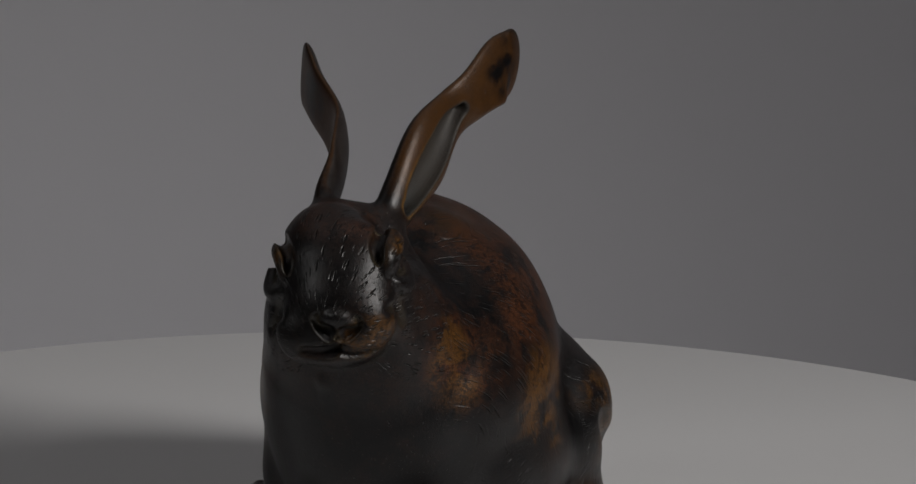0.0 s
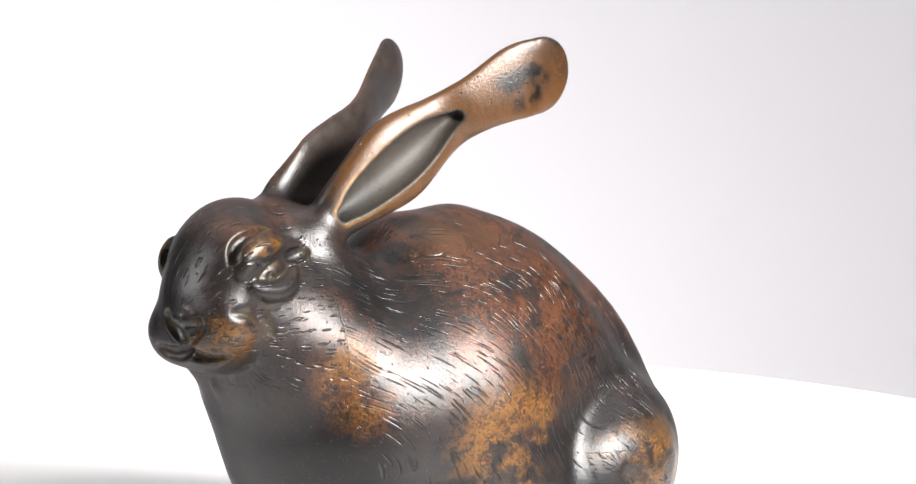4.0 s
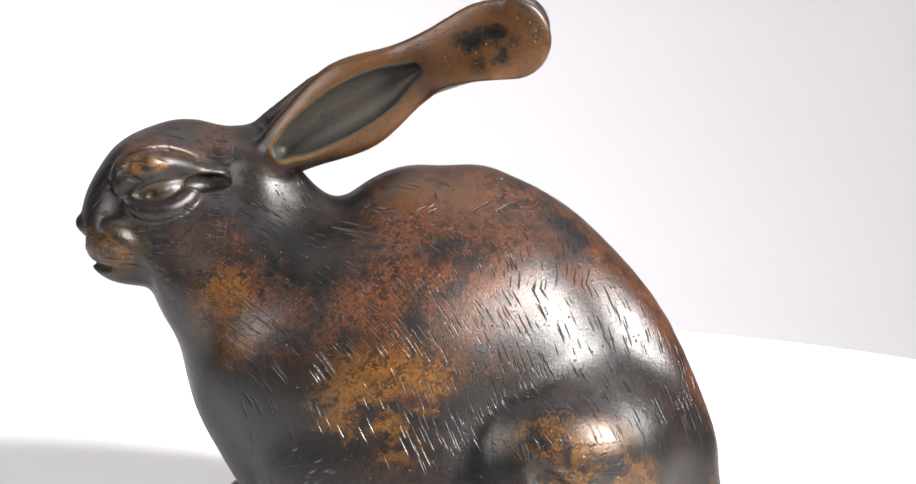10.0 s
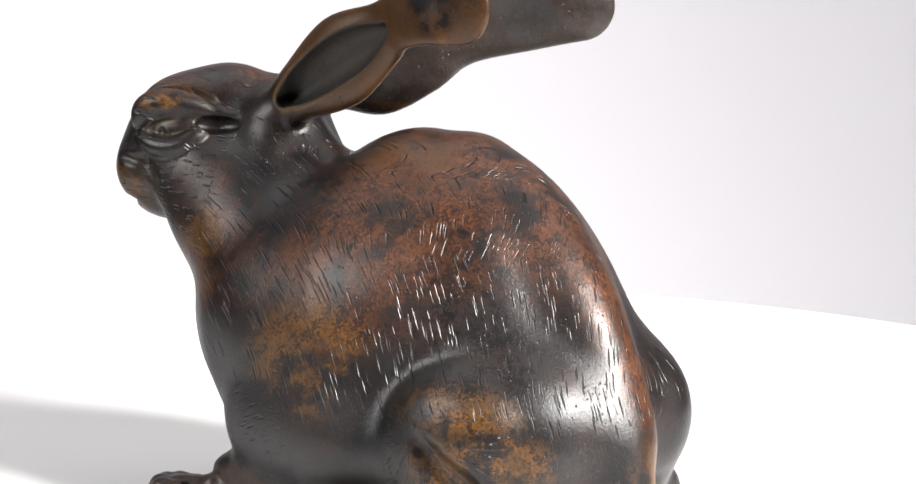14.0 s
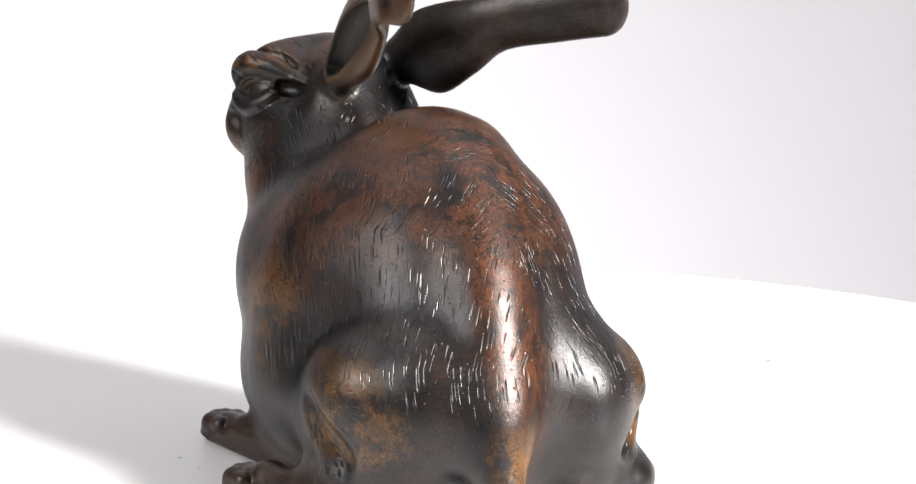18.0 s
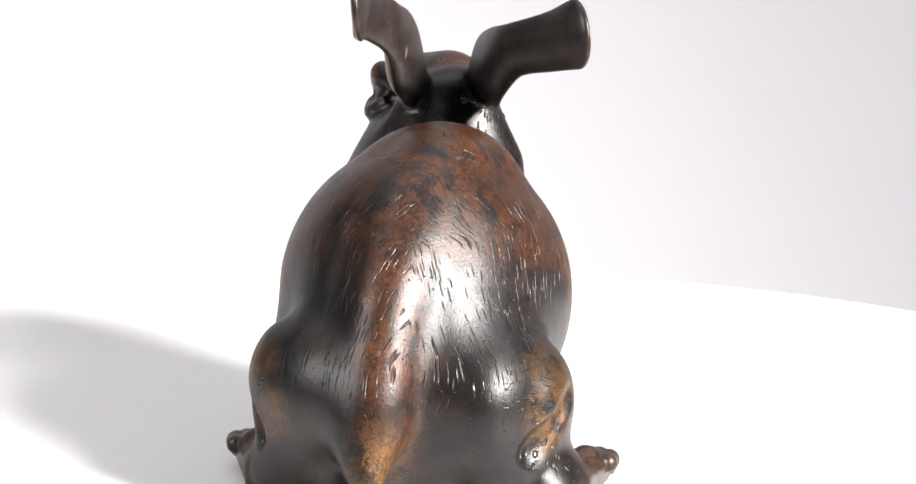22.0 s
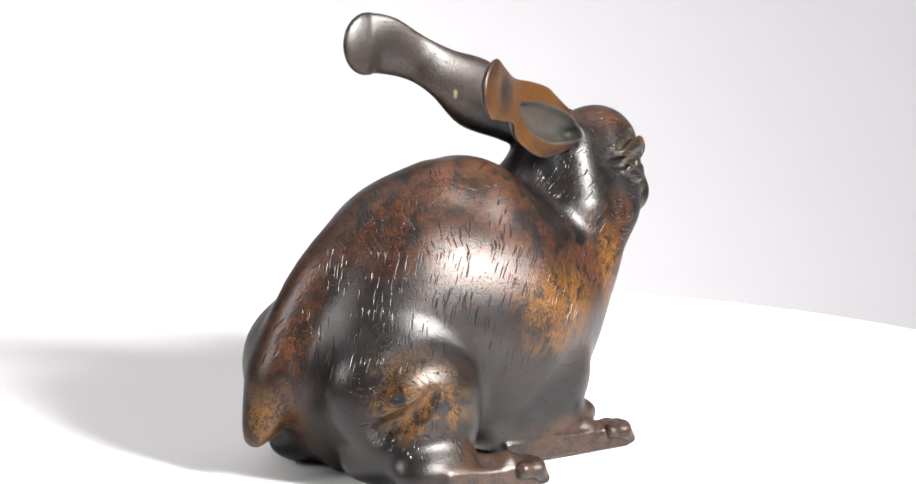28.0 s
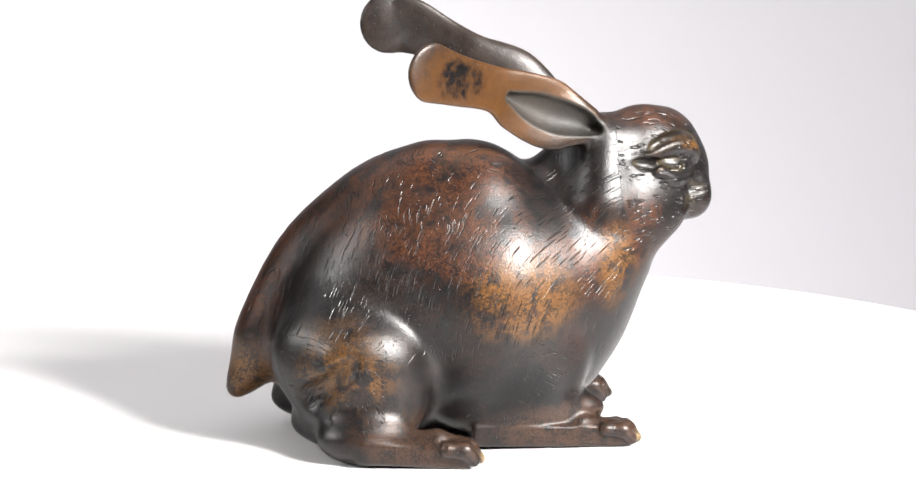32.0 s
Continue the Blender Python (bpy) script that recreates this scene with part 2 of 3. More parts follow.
    edge.attribute_name = "rubbed_edge"
    colour = blend(math_node("MULTIPLY", edge.outputs["Fac"], math_node("MULTIPLY_ADD", mottle, 1.6, -0.1), None, True), colour, (0.20, 0.100, 0.022))
    gain = nodes.new("ShaderNodeVectorMath")
    gain.operation = "SCALE"
    gain.inputs["Scale"].default_value = 1.1
    links.new(colour, gain.inputs[0])
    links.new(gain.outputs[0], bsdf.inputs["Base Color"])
    bsdf.inputs["Metallic"].default_value = 0.15
    bsdf.inputs["IOR"].default_value = 1.45
    bsdf.inputs["Specular IOR Level"].default_value = 0.45
    rough = math_node("MULTIPLY_ADD", cloud, 0.14, math_node("MULTIPLY_ADD", mottle, 0.16, 0.21))
    rough = math_node("MULTIPLY_ADD", hollow.outputs["Fac"], 0.22, rough)
    links.new(rough, bsdf.inputs["Roughness"])
    height = math_node("MULTIPLY_ADD", math_node("MAXIMUM", stroke, math_node("MULTIPLY", pits, 0.5)), -1.6, math_node("MULTIPLY_ADD", speck, 0.42, math_node("MULTIPLY", mottle, 0.25)))
    bump = node("Bump", Strength=0.65, Distance=0.0004)
    links.new(height, bump.inputs["Height"])
    links.new(bump.outputs[0], bsdf.inputs["Normal"])
    return mat


bronze = bronze_material()


# ---- the studio ----
def mesh_object(name, bm, mat, smooth=False):
    me = bpy.data.meshes.new(name)
    bm.to_mesh(me)
    bm.free()
    if smooth:
        for p in me.polygons:
            p.use_smooth = True
    me.materials.append(mat)
    return new(name, me)


def slab(name, x0, y0, z0, x1, y1, z1, mat):
    bm = bmesh.new()
    bmesh.ops.create_cube(bm, size=1, matrix=Matrix.LocRotScale(((x0 + x1) / 2, (y0 + y1) / 2, (z0 + z1) / 2), None, (x1 - x0, y1 - y0, z1 - z0)))
    return mesh_object(name, bm, mat)


tagged(slab("floor", -2.5, -2.8, -0.90, 2.5, 2.2, -0.80, floor_paint), "dark grey painted studio floor", "floor", kind="structure")
tagged(slab("ceiling", -2.5, -2.8, 2.20, 2.5, 2.2, 2.30, wall_paint), "dark grey painted studio ceiling", "ceiling", kind="structure")
for wall_name, box in (("wall_north", (-2.6, 2.2, -0.9, 2.6, 2.3, 2.3)), ("wall_south", (-2.6, -2.9, -0.9, 2.6, -2.8, 2.3)),
                       ("wall_east", (2.5, -2.8, -0.9, 2.6, 2.2, 2.3)), ("wall_west", (-2.6, -2.8, -0.9, -2.5, 2.2, 2.3))):
    tagged(slab(wall_name, *box, wall_paint), "plain dark grey painted studio wall", "wall", kind="structure")


def paper_sweep():
    """White paper hung from the wall and curved out on to the floor."""
    bm = bmesh.new()
    front = [(1.90, 1.6 - 0.1 * i) for i in range(21)]
    front += [(1.90 - 0.37 * (1 - math.cos(a)), -0.42 - 0.37 * math.sin(a)) for a in [math.pi / 2 * i / 24 for i in range(25)]]
    front += [(0.75, -0.79)]
    back = [(y + 0.004, z - 0.004) for y, z in front]
    edges = []
    for x in (-1.6, 1.6):
        edges.append(([bm.verts.new((x, y, z)) for y, z in front], [bm.verts.new((x, y, z)) for y, z in back]))
    (f0, b0), (f1, b1) = edges
    for i in range(len(front) - 1):
        bm.faces.new((f0[i], f1[i], f1[i + 1], f0[i + 1]))
        bm.faces.new((b0[i + 1], b1[i + 1], b1[i], b0[i]))
        bm.faces.new((f0[i + 1], b0[i + 1], b0[i], f0[i]))
        bm.faces.new((f1[i], b1[i], b1[i + 1], f1[i + 1]))
    for i in (0, -1):
        bm.faces.new((f0[i], f1[i], b1[i], b0[i]))
    bmesh.ops.recalc_face_normals(bm, faces=bm.faces[:])
    return mesh_object("backdrop", bm, backdrop_paper)


tagged(paper_sweep(), "white paper backdrop sweep, softly lit from one side", "backdrop", kind="structure")


def lathe(outline, steps):
    bm = bmesh.new()
    rings = []
    for r, z in outline:
        if r < 1e-6:
            rings.append([bm.verts.new((0, 0, z))])
        else:
            rings.append([bm.verts.new((r * math.cos(2 * math.pi * i / steps), r * math.sin(2 * math.pi * i / steps), z)) for i in range(steps)])
    for a, b in zip(rings, rings[1:]):
        for i in range(steps):
            j = (i + 1) % steps
            quad = [a[i % len(a)], a[j % len(a)], b[j % len(b)], b[i % len(b)]]
            seen = []
            for v in quad:
                if v not in seen:
                    seen.append(v)
            if len(seen) > 2:
                bm.faces.new(seen)
    bmesh.ops.recalc_face_normals(bm, faces=bm.faces[:])
    return bm


DISC = 0.3115
turntable = tagged(mesh_object("turntable_disc", lathe([(0, 0), (DISC - 0.003, 0), (DISC - 0.0008, -0.0009), (DISC, -0.003), (DISC, -0.017), (DISC - 0.002, -0.02), (0, -0.02)], 192), white_laminate),
                   "round white turntable disc, clean and matt", "turntable")
tagged(mesh_object("turntable_stand", lathe([(0, -0.02), (0.10, -0.02), (0.10, -0.06), (0.045, -0.08), (0.045, -0.76), (0.20, -0.785), (0.20, -0.80), (0, -0.80)], 64), wall_paint),
       "grey column stand under the white disc", "stand")


# ---- the bronze: a crouching rabbit, modelled as one blended solid ----
STEP = 0.0006
LOW = np.array([-0.098, -0.076, -0.003])
HIGH = np.array([0.118, 0.076, 0.178])
COUNT = np.ceil((HIGH - LOW) / STEP).astype(int) + 1
AXES = [(LOW[i] + STEP * np.arange(COUNT[i])).astype(np.float32) for i in range(3)]
field = np.full(COUNT, 0.02, np.float32)


def window(lo, hi):
    a = np.clip(((np.asarray(lo) - LOW) / STEP).astype(int), 0, COUNT)
    b = np.clip(((np.asarray(hi) - LOW) / STEP).astype(int) + 2, 0, COUNT)
    cut = tuple(slice(int(p), int(q)) for p, q in zip(a, b))
    grid = np.meshgrid(*[AXES[i][cut[i]] for i in range(3)], indexing="ij", sparse=True)
    return cut, grid


def merge(cut, d, k):
    """Smooth union of the solid so far with d."""
    old = field[cut]
    h = np.clip(0.5 + 0.5 * (old - d) / k, 0, 1)
    field[cut] = old + (d - old) * h - k * h * (1 - h)


def carve(cut, d, k):
    """Smooth cut of d out of the solid so far."""
    old = field[cut]
    h = np.clip(0.5 - 0.5 * (old + d) / k, 0, 1)
    field[cut] = old + (-d - old) * h + k * h * (1 - h)


def ball_field(centre, radii, turn, margin):
    """The distance to an ellipsoid, turned by Euler degrees."""
    centre, radii = np.array(centre, float), np.array(radii, float)
    big = radii.max() + margin
    cut, (x, y, z) = window(centre - big, centre + big)
    m = np.array(Euler([radians(a) for a in turn]).to_matrix()).T
    p = [m[i, 0] * (x - centre[0]) + m[i, 1] * (y - centre[1]) + m[i, 2] * (z - centre[2]) for i in range(3)]
    k0 = np.sqrt(sum((p[i] / radii[i]) ** 2 for i in range(3))) + 1e-6
    k1 = np.sqrt(sum((p[i] / radii[i] ** 2) ** 2 for i in range(3))) + 1e-6
    return cut, (k0 * (k0 - 1) / k1).astype(np.float32)


def ball(centre, radii, turn=(0, 0, 0), k=0.008):
    merge(*ball_field(centre, radii, turn, k * 1.6), k)


def dent(centre, radii, turn=(0, 0, 0), k=0.003):
    carve(*ball_field(centre, radii, turn, k * 1.6), k)


def rod_field(points, radii, margin):
    """The distance to a tapered rod through points."""
    pts = np.array(points, float)
    cut, (x, y, z) = window(pts.min(0) - max(radii) - margin, pts.max(0) + max(radii) + margin)
    best = None
    for a, b, ra, rb in zip(pts, pts[1:], radii, radii[1:]):
        v = b - a
        t = np.clip(((x - a[0]) * v[0] + (y - a[1]) * v[1] + (z - a[2]) * v[2]) / (v @ v), 0, 1)
        d = np.sqrt((x - a[0] - t * v[0]) ** 2 + (y - a[1] - t * v[1]) ** 2 + (z - a[2] - t * v[2]) ** 2) - (ra + (rb - ra) * t)
        if best is None:
            best = d
        else:
            h = np.clip(0.5 + 0.5 * (best - d) / 0.003, 0, 1)
            best = best + (d - best) * h - 0.003 * h * (1 - h)
    return cut, best.astype(np.float32)


def rod(points, radii, k=0.006):
    merge(*rod_field(points, radii, k * 1.6), k)


def groove(points, radii, k=0.0012):
    carve(*rod_field(points, radii, k * 1.6), k)


def spline(points, count):
    """A smooth line through rows of numbers."""
    p = np.array(points, float)
    p = np.vstack([2 * p[0] - p[1], p, 2 * p[-1] - p[-2]])
    out = []
    n = len(p) - 3
    for s in np.linspace(0, n - 1e-6, count):
        i, u = int(s), s - int(s)
        a, b, c, d = p[i : i + 4]
        out.append(0.5 * (2 * b + (c - a) * u + (2 * a - 5 * b + 4 * c - d) * u * u + (3 * b - a - 3 * c + d) * u**3))
    return np.array(out)


def curve(points, radii, k, cut=False):
    """A smooth tapered rod through points, added or cut away."""
    rows = spline([(*p, r) for p, r in zip(points, radii)], 5 * len(points))
    (groove if cut else rod)([tuple(r[:3]) for r in rows], tuple(rows[:, 3]), k)


def bar(centre, half, turn, edge, k):
    """A block with rounded edges, turned by Euler degrees."""
    centre, half = np.array(centre, float), np.array(half, float) - edge
    reach = np.linalg.norm(half) + edge + k * 1.6
    cut, (x, y, z) = window(centre - reach, centre + reach)
    m = np.array(Euler([radians(a) for a in turn]).to_matrix()).T
    q = [np.abs(m[i, 0] * (x - centre[0]) + m[i, 1] * (y - centre[1]) + m[i, 2] * (z - centre[2])) - half[i] for i in range(3)]
    outer = np.sqrt(sum(np.maximum(v, 0) ** 2 for v in q))
    merge(cut, (outer + np.minimum(np.maximum(np.maximum(q[0], q[1]), q[2]), 0) - edge).astype(np.float32), k)


def blade_field(rows, face, cup, margin, lift=0.0):
    """A flattened limb: rows of x, y, z, half width, half thickness; face: the ways its flat side looks, row by row; cup: how much it curls."""
    line = spline(rows, 40)
    pts, wid, thick = line[:, :3], line[:, 3], line[:, 4]
    lo, hi = pts.min(0) - wid.max() - margin, pts.max(0) + wid.max() + margin
    cut, (x, y, z) = window(lo, hi)
    shape = np.broadcast_shapes(x.shape, y.shape, z.shape)
    best, which = np.full(shape, 9.0, np.float32), np.zeros(shape, np.float32)
    for i in range(len(pts) - 1):
        a, v = pts[i], pts[i + 1] - pts[i]
        t = np.clip(((x - a[0]) * v[0] + (y - a[1]) * v[1] + (z - a[2]) * v[2]) / (v @ v), 0, 1)
        d = (x - a[0] - t * v[0]) ** 2 + (y - a[1] - t * v[1]) ** 2 + (z - a[2] - t * v[2]) ** 2
        near = d < best
        best[near] = d[near]
        which[near] = (i + t)[near]
    steps = np.arange(len(pts))
    at = lambda column: np.interp(which, steps, column).astype(np.float32)
    along = np.gradient(pts, axis=0)
    along /= np.linalg.norm(along, axis=1)[:, None]
    out = spline(face, 40)
    out = out - along * (along * out).sum(1)[:, None]
    out /= np.linalg.norm(out, axis=1)[:, None]
    side = np.cross(along, out)
    off = [x - at(pts[:, 0]), y - at(pts[:, 1]), z - at(pts[:, 2])]
    dot = lambda frame_rows: sum(off[i] * at(frame_rows[:, i]) for i in range(3))
    a, b, c = dot(side), dot(out), dot(along)
    w, h = at(wid), at(thick)
    b = b - cup * a * a / w - lift
    q = np.sqrt((a / w) ** 2 + (b / h) ** 2 + (c / (0.95 * w)) ** 2) + 1e-6
    q1 = np.sqrt((a / w**2) ** 2 + (b / h**2) ** 2 + (c / (0.95 * w) ** 2) ** 2) + 1e-6
    return cut, (q * (q - 1) / q1).astype(np.float32)


HEAD_TURN = radians(14)


def head_place(a, b, z):
    """A place on the head, which is turned a little to its left: ahead of and beside its middle."""
    return (0.0785 + a * math.cos(HEAD_TURN) - b * math.sin(HEAD_TURN), 0.0030 + a * math.sin(HEAD_TURN) + b * math.cos(HEAD_TURN), z + 0.15 * b)


EAR_HOLLOWS = []


def reach_in(start, way):
    """From a place outside, go along a way until the solid begins."""
    start, way = np.array(start, float), np.array(way, float)
    steps = np.arange(0, 0.075, 0.0003)
    depth = sample(field, (start + steps[:, None] * way - LOW) / STEP)
    inside = depth < 0
    n = int(np.argmax(inside)) if inside.any() else 0
    back = depth[n] / (depth[n] - depth[n - 1]) if n else 0.0
    return start + (steps[n] - 0.0003 * back) * way


def on_head(rows, side):
    """Places on the skin of the head at (ahead, up, lift)."""
    out = []
    inward = np.array(head_place(0, 0, 0)) - np.array(head_place(0, side, 0))
    inward[2] = 0
    for a, z, lift in rows:
        p = reach_in(head_place(a, side * 0.036, z - 0.15 * side * 0.020), inward)
        out.append(tuple(p - inward * lift))
    return out


def on_flank(rows, side):
    """Places on the skin of the body at (x, z, lift)."""
    return [tuple(reach_in((x, side * 0.074, z), (0, -side, 0)) + np.array((0, side * lift, 0))) for x, z, lift in rows]


def rabbit_solid():
    # trunk
    ball((0.0088, -0.0015, 0.0582), (0.0459, 0.0488, 0.0514), (0, -2.9, 0), 0.010)
    ball((-0.0162, -0.0015, 0.0606), (0.0424, 0.0411, 0.0508), (0, -1.6, 0), 0.012)
    ball((-0.0342, 0.0008, 0.0420), (0.0366, 0.0365, 0.0471), (0, -1.9, 0), 0.012)
    ball((0.0346, 0.0010, 0.0588), (0.0374, 0.0415, 0.0431), (0, 16.2, 0), 0.010)
    ball((0.0064, -0.0066, 0.0993), (0.0186, 0.0220, 0.0166), (0, 12.7, 0), 0.012)
    ball((0.0377, -0.0052, 0.0368), (0.0234, 0.0269, 0.0243), (0, 0.1, 0), 0.010)
    rod([(0.0676, -0.0031, 0.0938), (0.0553, -0.0090, 0.0749), (0.0460, -0.0048, 0.0543)], (0.0184, 0.0231, 0.0241), 0.010)
    ball((0.0005, 0.0079, 0.0318), (0.0529, 0.0424, 0.0296), (0, 0, 0), 0.012)
    # tail pressed against the rump, with a ridge running up the spine
    ridge = spline([(-0.0120, -0.0073, 0.1021, 0.0147), (-0.0360, 0.0002, 0.0903, 0.0127), (-0.0570, 0.0067, 0.0715, 0.0117),
                    (-0.0700, 0.0108, 0.0415, 0.0129), (-0.0760, 0.0133, 0.0276, 0.0088), (-0.0839, 0.0124, 0.0169, 0.0035)], 22)
    rod([tuple(r[:3]) for r in ridge], tuple(ridge[:, 3]), 0.007)
    # neck and head
    turned = math.degrees(HEAD_TURN)
    ball((0.0583, 0.0035, 0.0860), (0.0247, 0.0256, 0.0199), (0, 17.3, 8), 0.010)
    rod([(0.0538, -0.0010, 0.1141), (0.0411, -0.0016, 0.0968)], (0.0113, 0.0133), 0.008)
    ball(head_place(-0.0052, -0.0063, 0.1072), (0.0237, 0.0174, 0.0231), (9.1, 19.6, turned), 0.007)
    ball(head_place(0.0068, 0.0006, 0.1106), (0.0146, 0.0166, 0.0154), (8, -0.2, turned), 0.006)
    ball(head_place(0.0139, -0.0007, 0.0998), (0.0122, 0.0160, 0.0151), (0, 7.5, turned), 0.006)
    for s, cheek in ((1, (-0.0116, 0.0146, 0.0921)), (-1, (-0.0117, -0.0201, 0.0928))):
        ball(head_place(*cheek), (0.0189, 0.0072, 0.0132), (0, 0, turned), 0.010)
    ball(head_place(0.0105, -0.0035, 0.0905), (0.0125, 0.0125, 0.0085), (0, 0, turned), 0.006)
    for s, pad in ((1, (0.0178, 0.0060, 0.0967)), (-1, (0.0150, -0.0126, 0.0944))):
        ball(head_place(*pad), (0.0070, 0.0085, 0.0087), (0, 0, turned), 0.0045)
    # forelegs: long flat slabs with an upper edge, the shoulder's lobe above them
    for s, reach, aside in ((1, 0.0763, 0.0346), (-1, 0.0681, 0.0372)):
        ball((0.0285, s * 0.0327, 0.0310), (0.0173, 0.0106, 0.0176), (0, 25, 0), 0.006)
        ball((0.0220, s * 0.0290, 0.0135), (0.0330, 0.0100, 0.0105), (0, 0, 0), 0.006)
        bar(((0.004 + reach) / 2 - 0.004, s * (aside - 0.0030), 0.0052), ((reach - 0.004) / 2, 0.0058, 0.0044), (0, 1.5, s * 4), 0.0016, 0.002)
        rod([(0.012, s * (aside - 0.0058), 0.0096), (reach - 0.024, s * (aside - 0.0012), 0.0090), (reach - 0.012, s * aside, 0.0072)], (0.0024, 0.0030, 0.0036), 0.002)
        paw(reach, s * aside, 0.0088 * s, 0.0052, -4 * s)
    # haunches and hind feet
    for s, reach, foot, hip, knee in ((1, 0.0112, 0.0560, (-0.0463, 0.0332, 0.0360), (-0.0387, 0.0422, 0.0430)), (-1, -0.0007, 0.0589, (-0.0485, -0.0312, 0.0332), (-0.0445, -0.0415, 0.0385))):
        ball(hip, (0.0310, 0.0168, 0.0241), (0, 25.2, s * 24.0), 0.0110)
        ball(knee, (0.0163, 0.0083, 0.0123), (0, 0, 0), 0.009)
        ball((-0.0456, s * 0.0150, 0.0401), (0.0255, 0.0203, 0.0291), (0, 8, s * 27.8), 0.010)
        ball((-0.0475, s * 0.0205, 0.0110), (0.0207, 0.0092, 0.0098), (0, 0, 0), 0.006)
        ball((hip[0] + 0.006, s * 0.0315, 0.0170), (0.0210, 0.0140, 0.0178), (0, 0, s * 12), 0.010)
        ball((reach - 0.044, s * (foot - 0.0125), 0.0090), (0.0180, 0.0105, 0.0095), (0, 0, s * 10), 0.008)
        bar((reach - 0.026, s * (foot - 0.0055), 0.0054), (0.0220, 0.0074, 0.0048), (0, 3, s * 10), 0.0024, 0.004)
        rod([(-0.036, s * (foot - 0.012), 0.0090), (reach - 0.018, s * (foot - 0.0030), 0.0092), (reach - 0.008, s * (foot - 0.0008), 0.0070)], (0.0040, 0.0048, 0.0042), 0.003)
        paw(reach, s * foot, 0.0096 * s, 0.0058, 10 * s)
    ahead = np.array(head_place(1, 0, 0)) - np.array(head_place(0, 0, 0))
    beside = np.array(head_place(0, 1, 0)) - np.array(head_place(0, 0, 0))
    beside[2] = 0

    def on_face(rows, lift=0.0):
        return [tuple(reach_in(head_place(0.045, b, z - 0.15 * b), -ahead) + ahead * lift) for b, z in rows]

    for s in (1, -1):
        inward = -s * beside
        lean = 0.0020 * s
        swell = 1.0 if s > 0 else 0.78
        place = lambda rows: on_head([(a + lean, z, lift) for a, z, lift in rows], s)
        # the eye in its socket, its drilled pupil, the lids, the swollen brow and the fold running back
        brow = place([(0.0142, 0.1108, -0.0008), (0.0115, 0.1152, -0.0012), (0.0050, 0.1174, -0.0014), (-0.0030, 0.1164, -0.0014), (-0.0095, 0.1140, -0.0010), (-0.0165, 0.1128, -0.0006)])
        over = place([(0.0158, 0.1130, 0.0), (0.0128, 0.1184, 0.0), (0.0060, 0.1208, 0.0), (-0.0020, 0.1202, 0.0), (-0.0090, 0.1170, 0.0001)])
        lower = place([(0.0125, 0.1070, -0.0004), (0.0070, 0.1045, -0.0006), (0.0000, 0.1048, -0.0006), (-0.0055, 0.1078, -0.0005), (-0.0074, 0.1106, -0.0004)])
        fold = place([(-0.0060, 0.1112, 0.0003), (-0.0115, 0.1112, 0.0003), (-0.0182, 0.1120, 0.0004)])
        eye, pupil = [np.array(p) for p in place([(0.0025, 0.1094, 0.0), (0.0055, 0.1090, 0.0)])]
        dent(eye - inward * 0.0002, (0.0092, 0.0040, 0.0038), (0, 11, turned), 0.0010)
        ball(eye + inward * 0.0052, (0.0082, 0.0046, 0.0040), (0, 11, turned), 0.0004)
        curve(brow, [swell * v for v in (0.0012, 0.0025, 0.0029, 0.0023, 0.0013, 0.0004)], 0.0014)
        curve(over, (0.0003, 0.0007, 0.0008, 0.0007, 0.0003), 0.0008, True)
        curve(lower, [swell * v for v in (0.0007, 0.0015, 0.0017, 0.0014, 0.0006)], 0.0010)
        curve(fold, (0.0011, 0.0010, 0.0003), 0.0007, True)
        dent(tuple(pupil + inward * 0.0008), (0.0013, 0.0010, 0.0013), (0, 0, turned), 0.0003)
        # nostrils along the sides of the nose, the pads' upper fold and the line of the mouth
        curve(on_face([(-0.0015 + s * 0.0016, 0.0935), (-0.0015 + s * 0.0040, 0.0968), (-0.0015 + s * 0.0062, 0.0990)], -0.0002), (0.0007, 0.0010, 0.0006), 0.0009, True)
        curve(on_face([(-0.0015, 0.0898), (-0.0015 + s * 0.0055, 0.0878), (-0.0015 + s * 0.0115, 0.0882)], 0.0002), (0.0009, 0.0009, 0.0004), 0.0009, True)
        groove(place([(0.0190, 0.1000, 0.0006), (0.0110, 0.0990, 0.0007), (0.0070, 0.0930, 0.0008)]), (0.0005, 0.0012, 0.0008), 0.0024)
        # a hollow running down and back from the knee
        kx = -0.0320 if s > 0 else -0.0500
        curve(on_flank([(kx - 0.0005, 0.0405, 0.0008), (kx - 0.0095, 0.0310, 0.0014), (kx - 0.0165, 0.0240, 0.0024)], s), (0.0012, 0.0034, 0.0048), 0.0035, True)
    curve(on_face([(-0.0072, 0.0990), (-0.0015, 0.1002), (0.0042, 0.0990)], -0.0008), (0.0005, 0.0010, 0.0005), 0.0012)
    groove(on_face([(-0.0015, 0.0940), (-0.0015, 0.0898)], 0.0001), (0.0006, 0.0008), 0.0008)
    # a pointed tuft under the chin
    rod([(0.0800, -0.0020, 0.0800), (0.0793, -0.0045, 0.0745), (0.0772, -0.0058, 0.0675)], (0.0030, 0.0027, 0.0010), 0.0012)
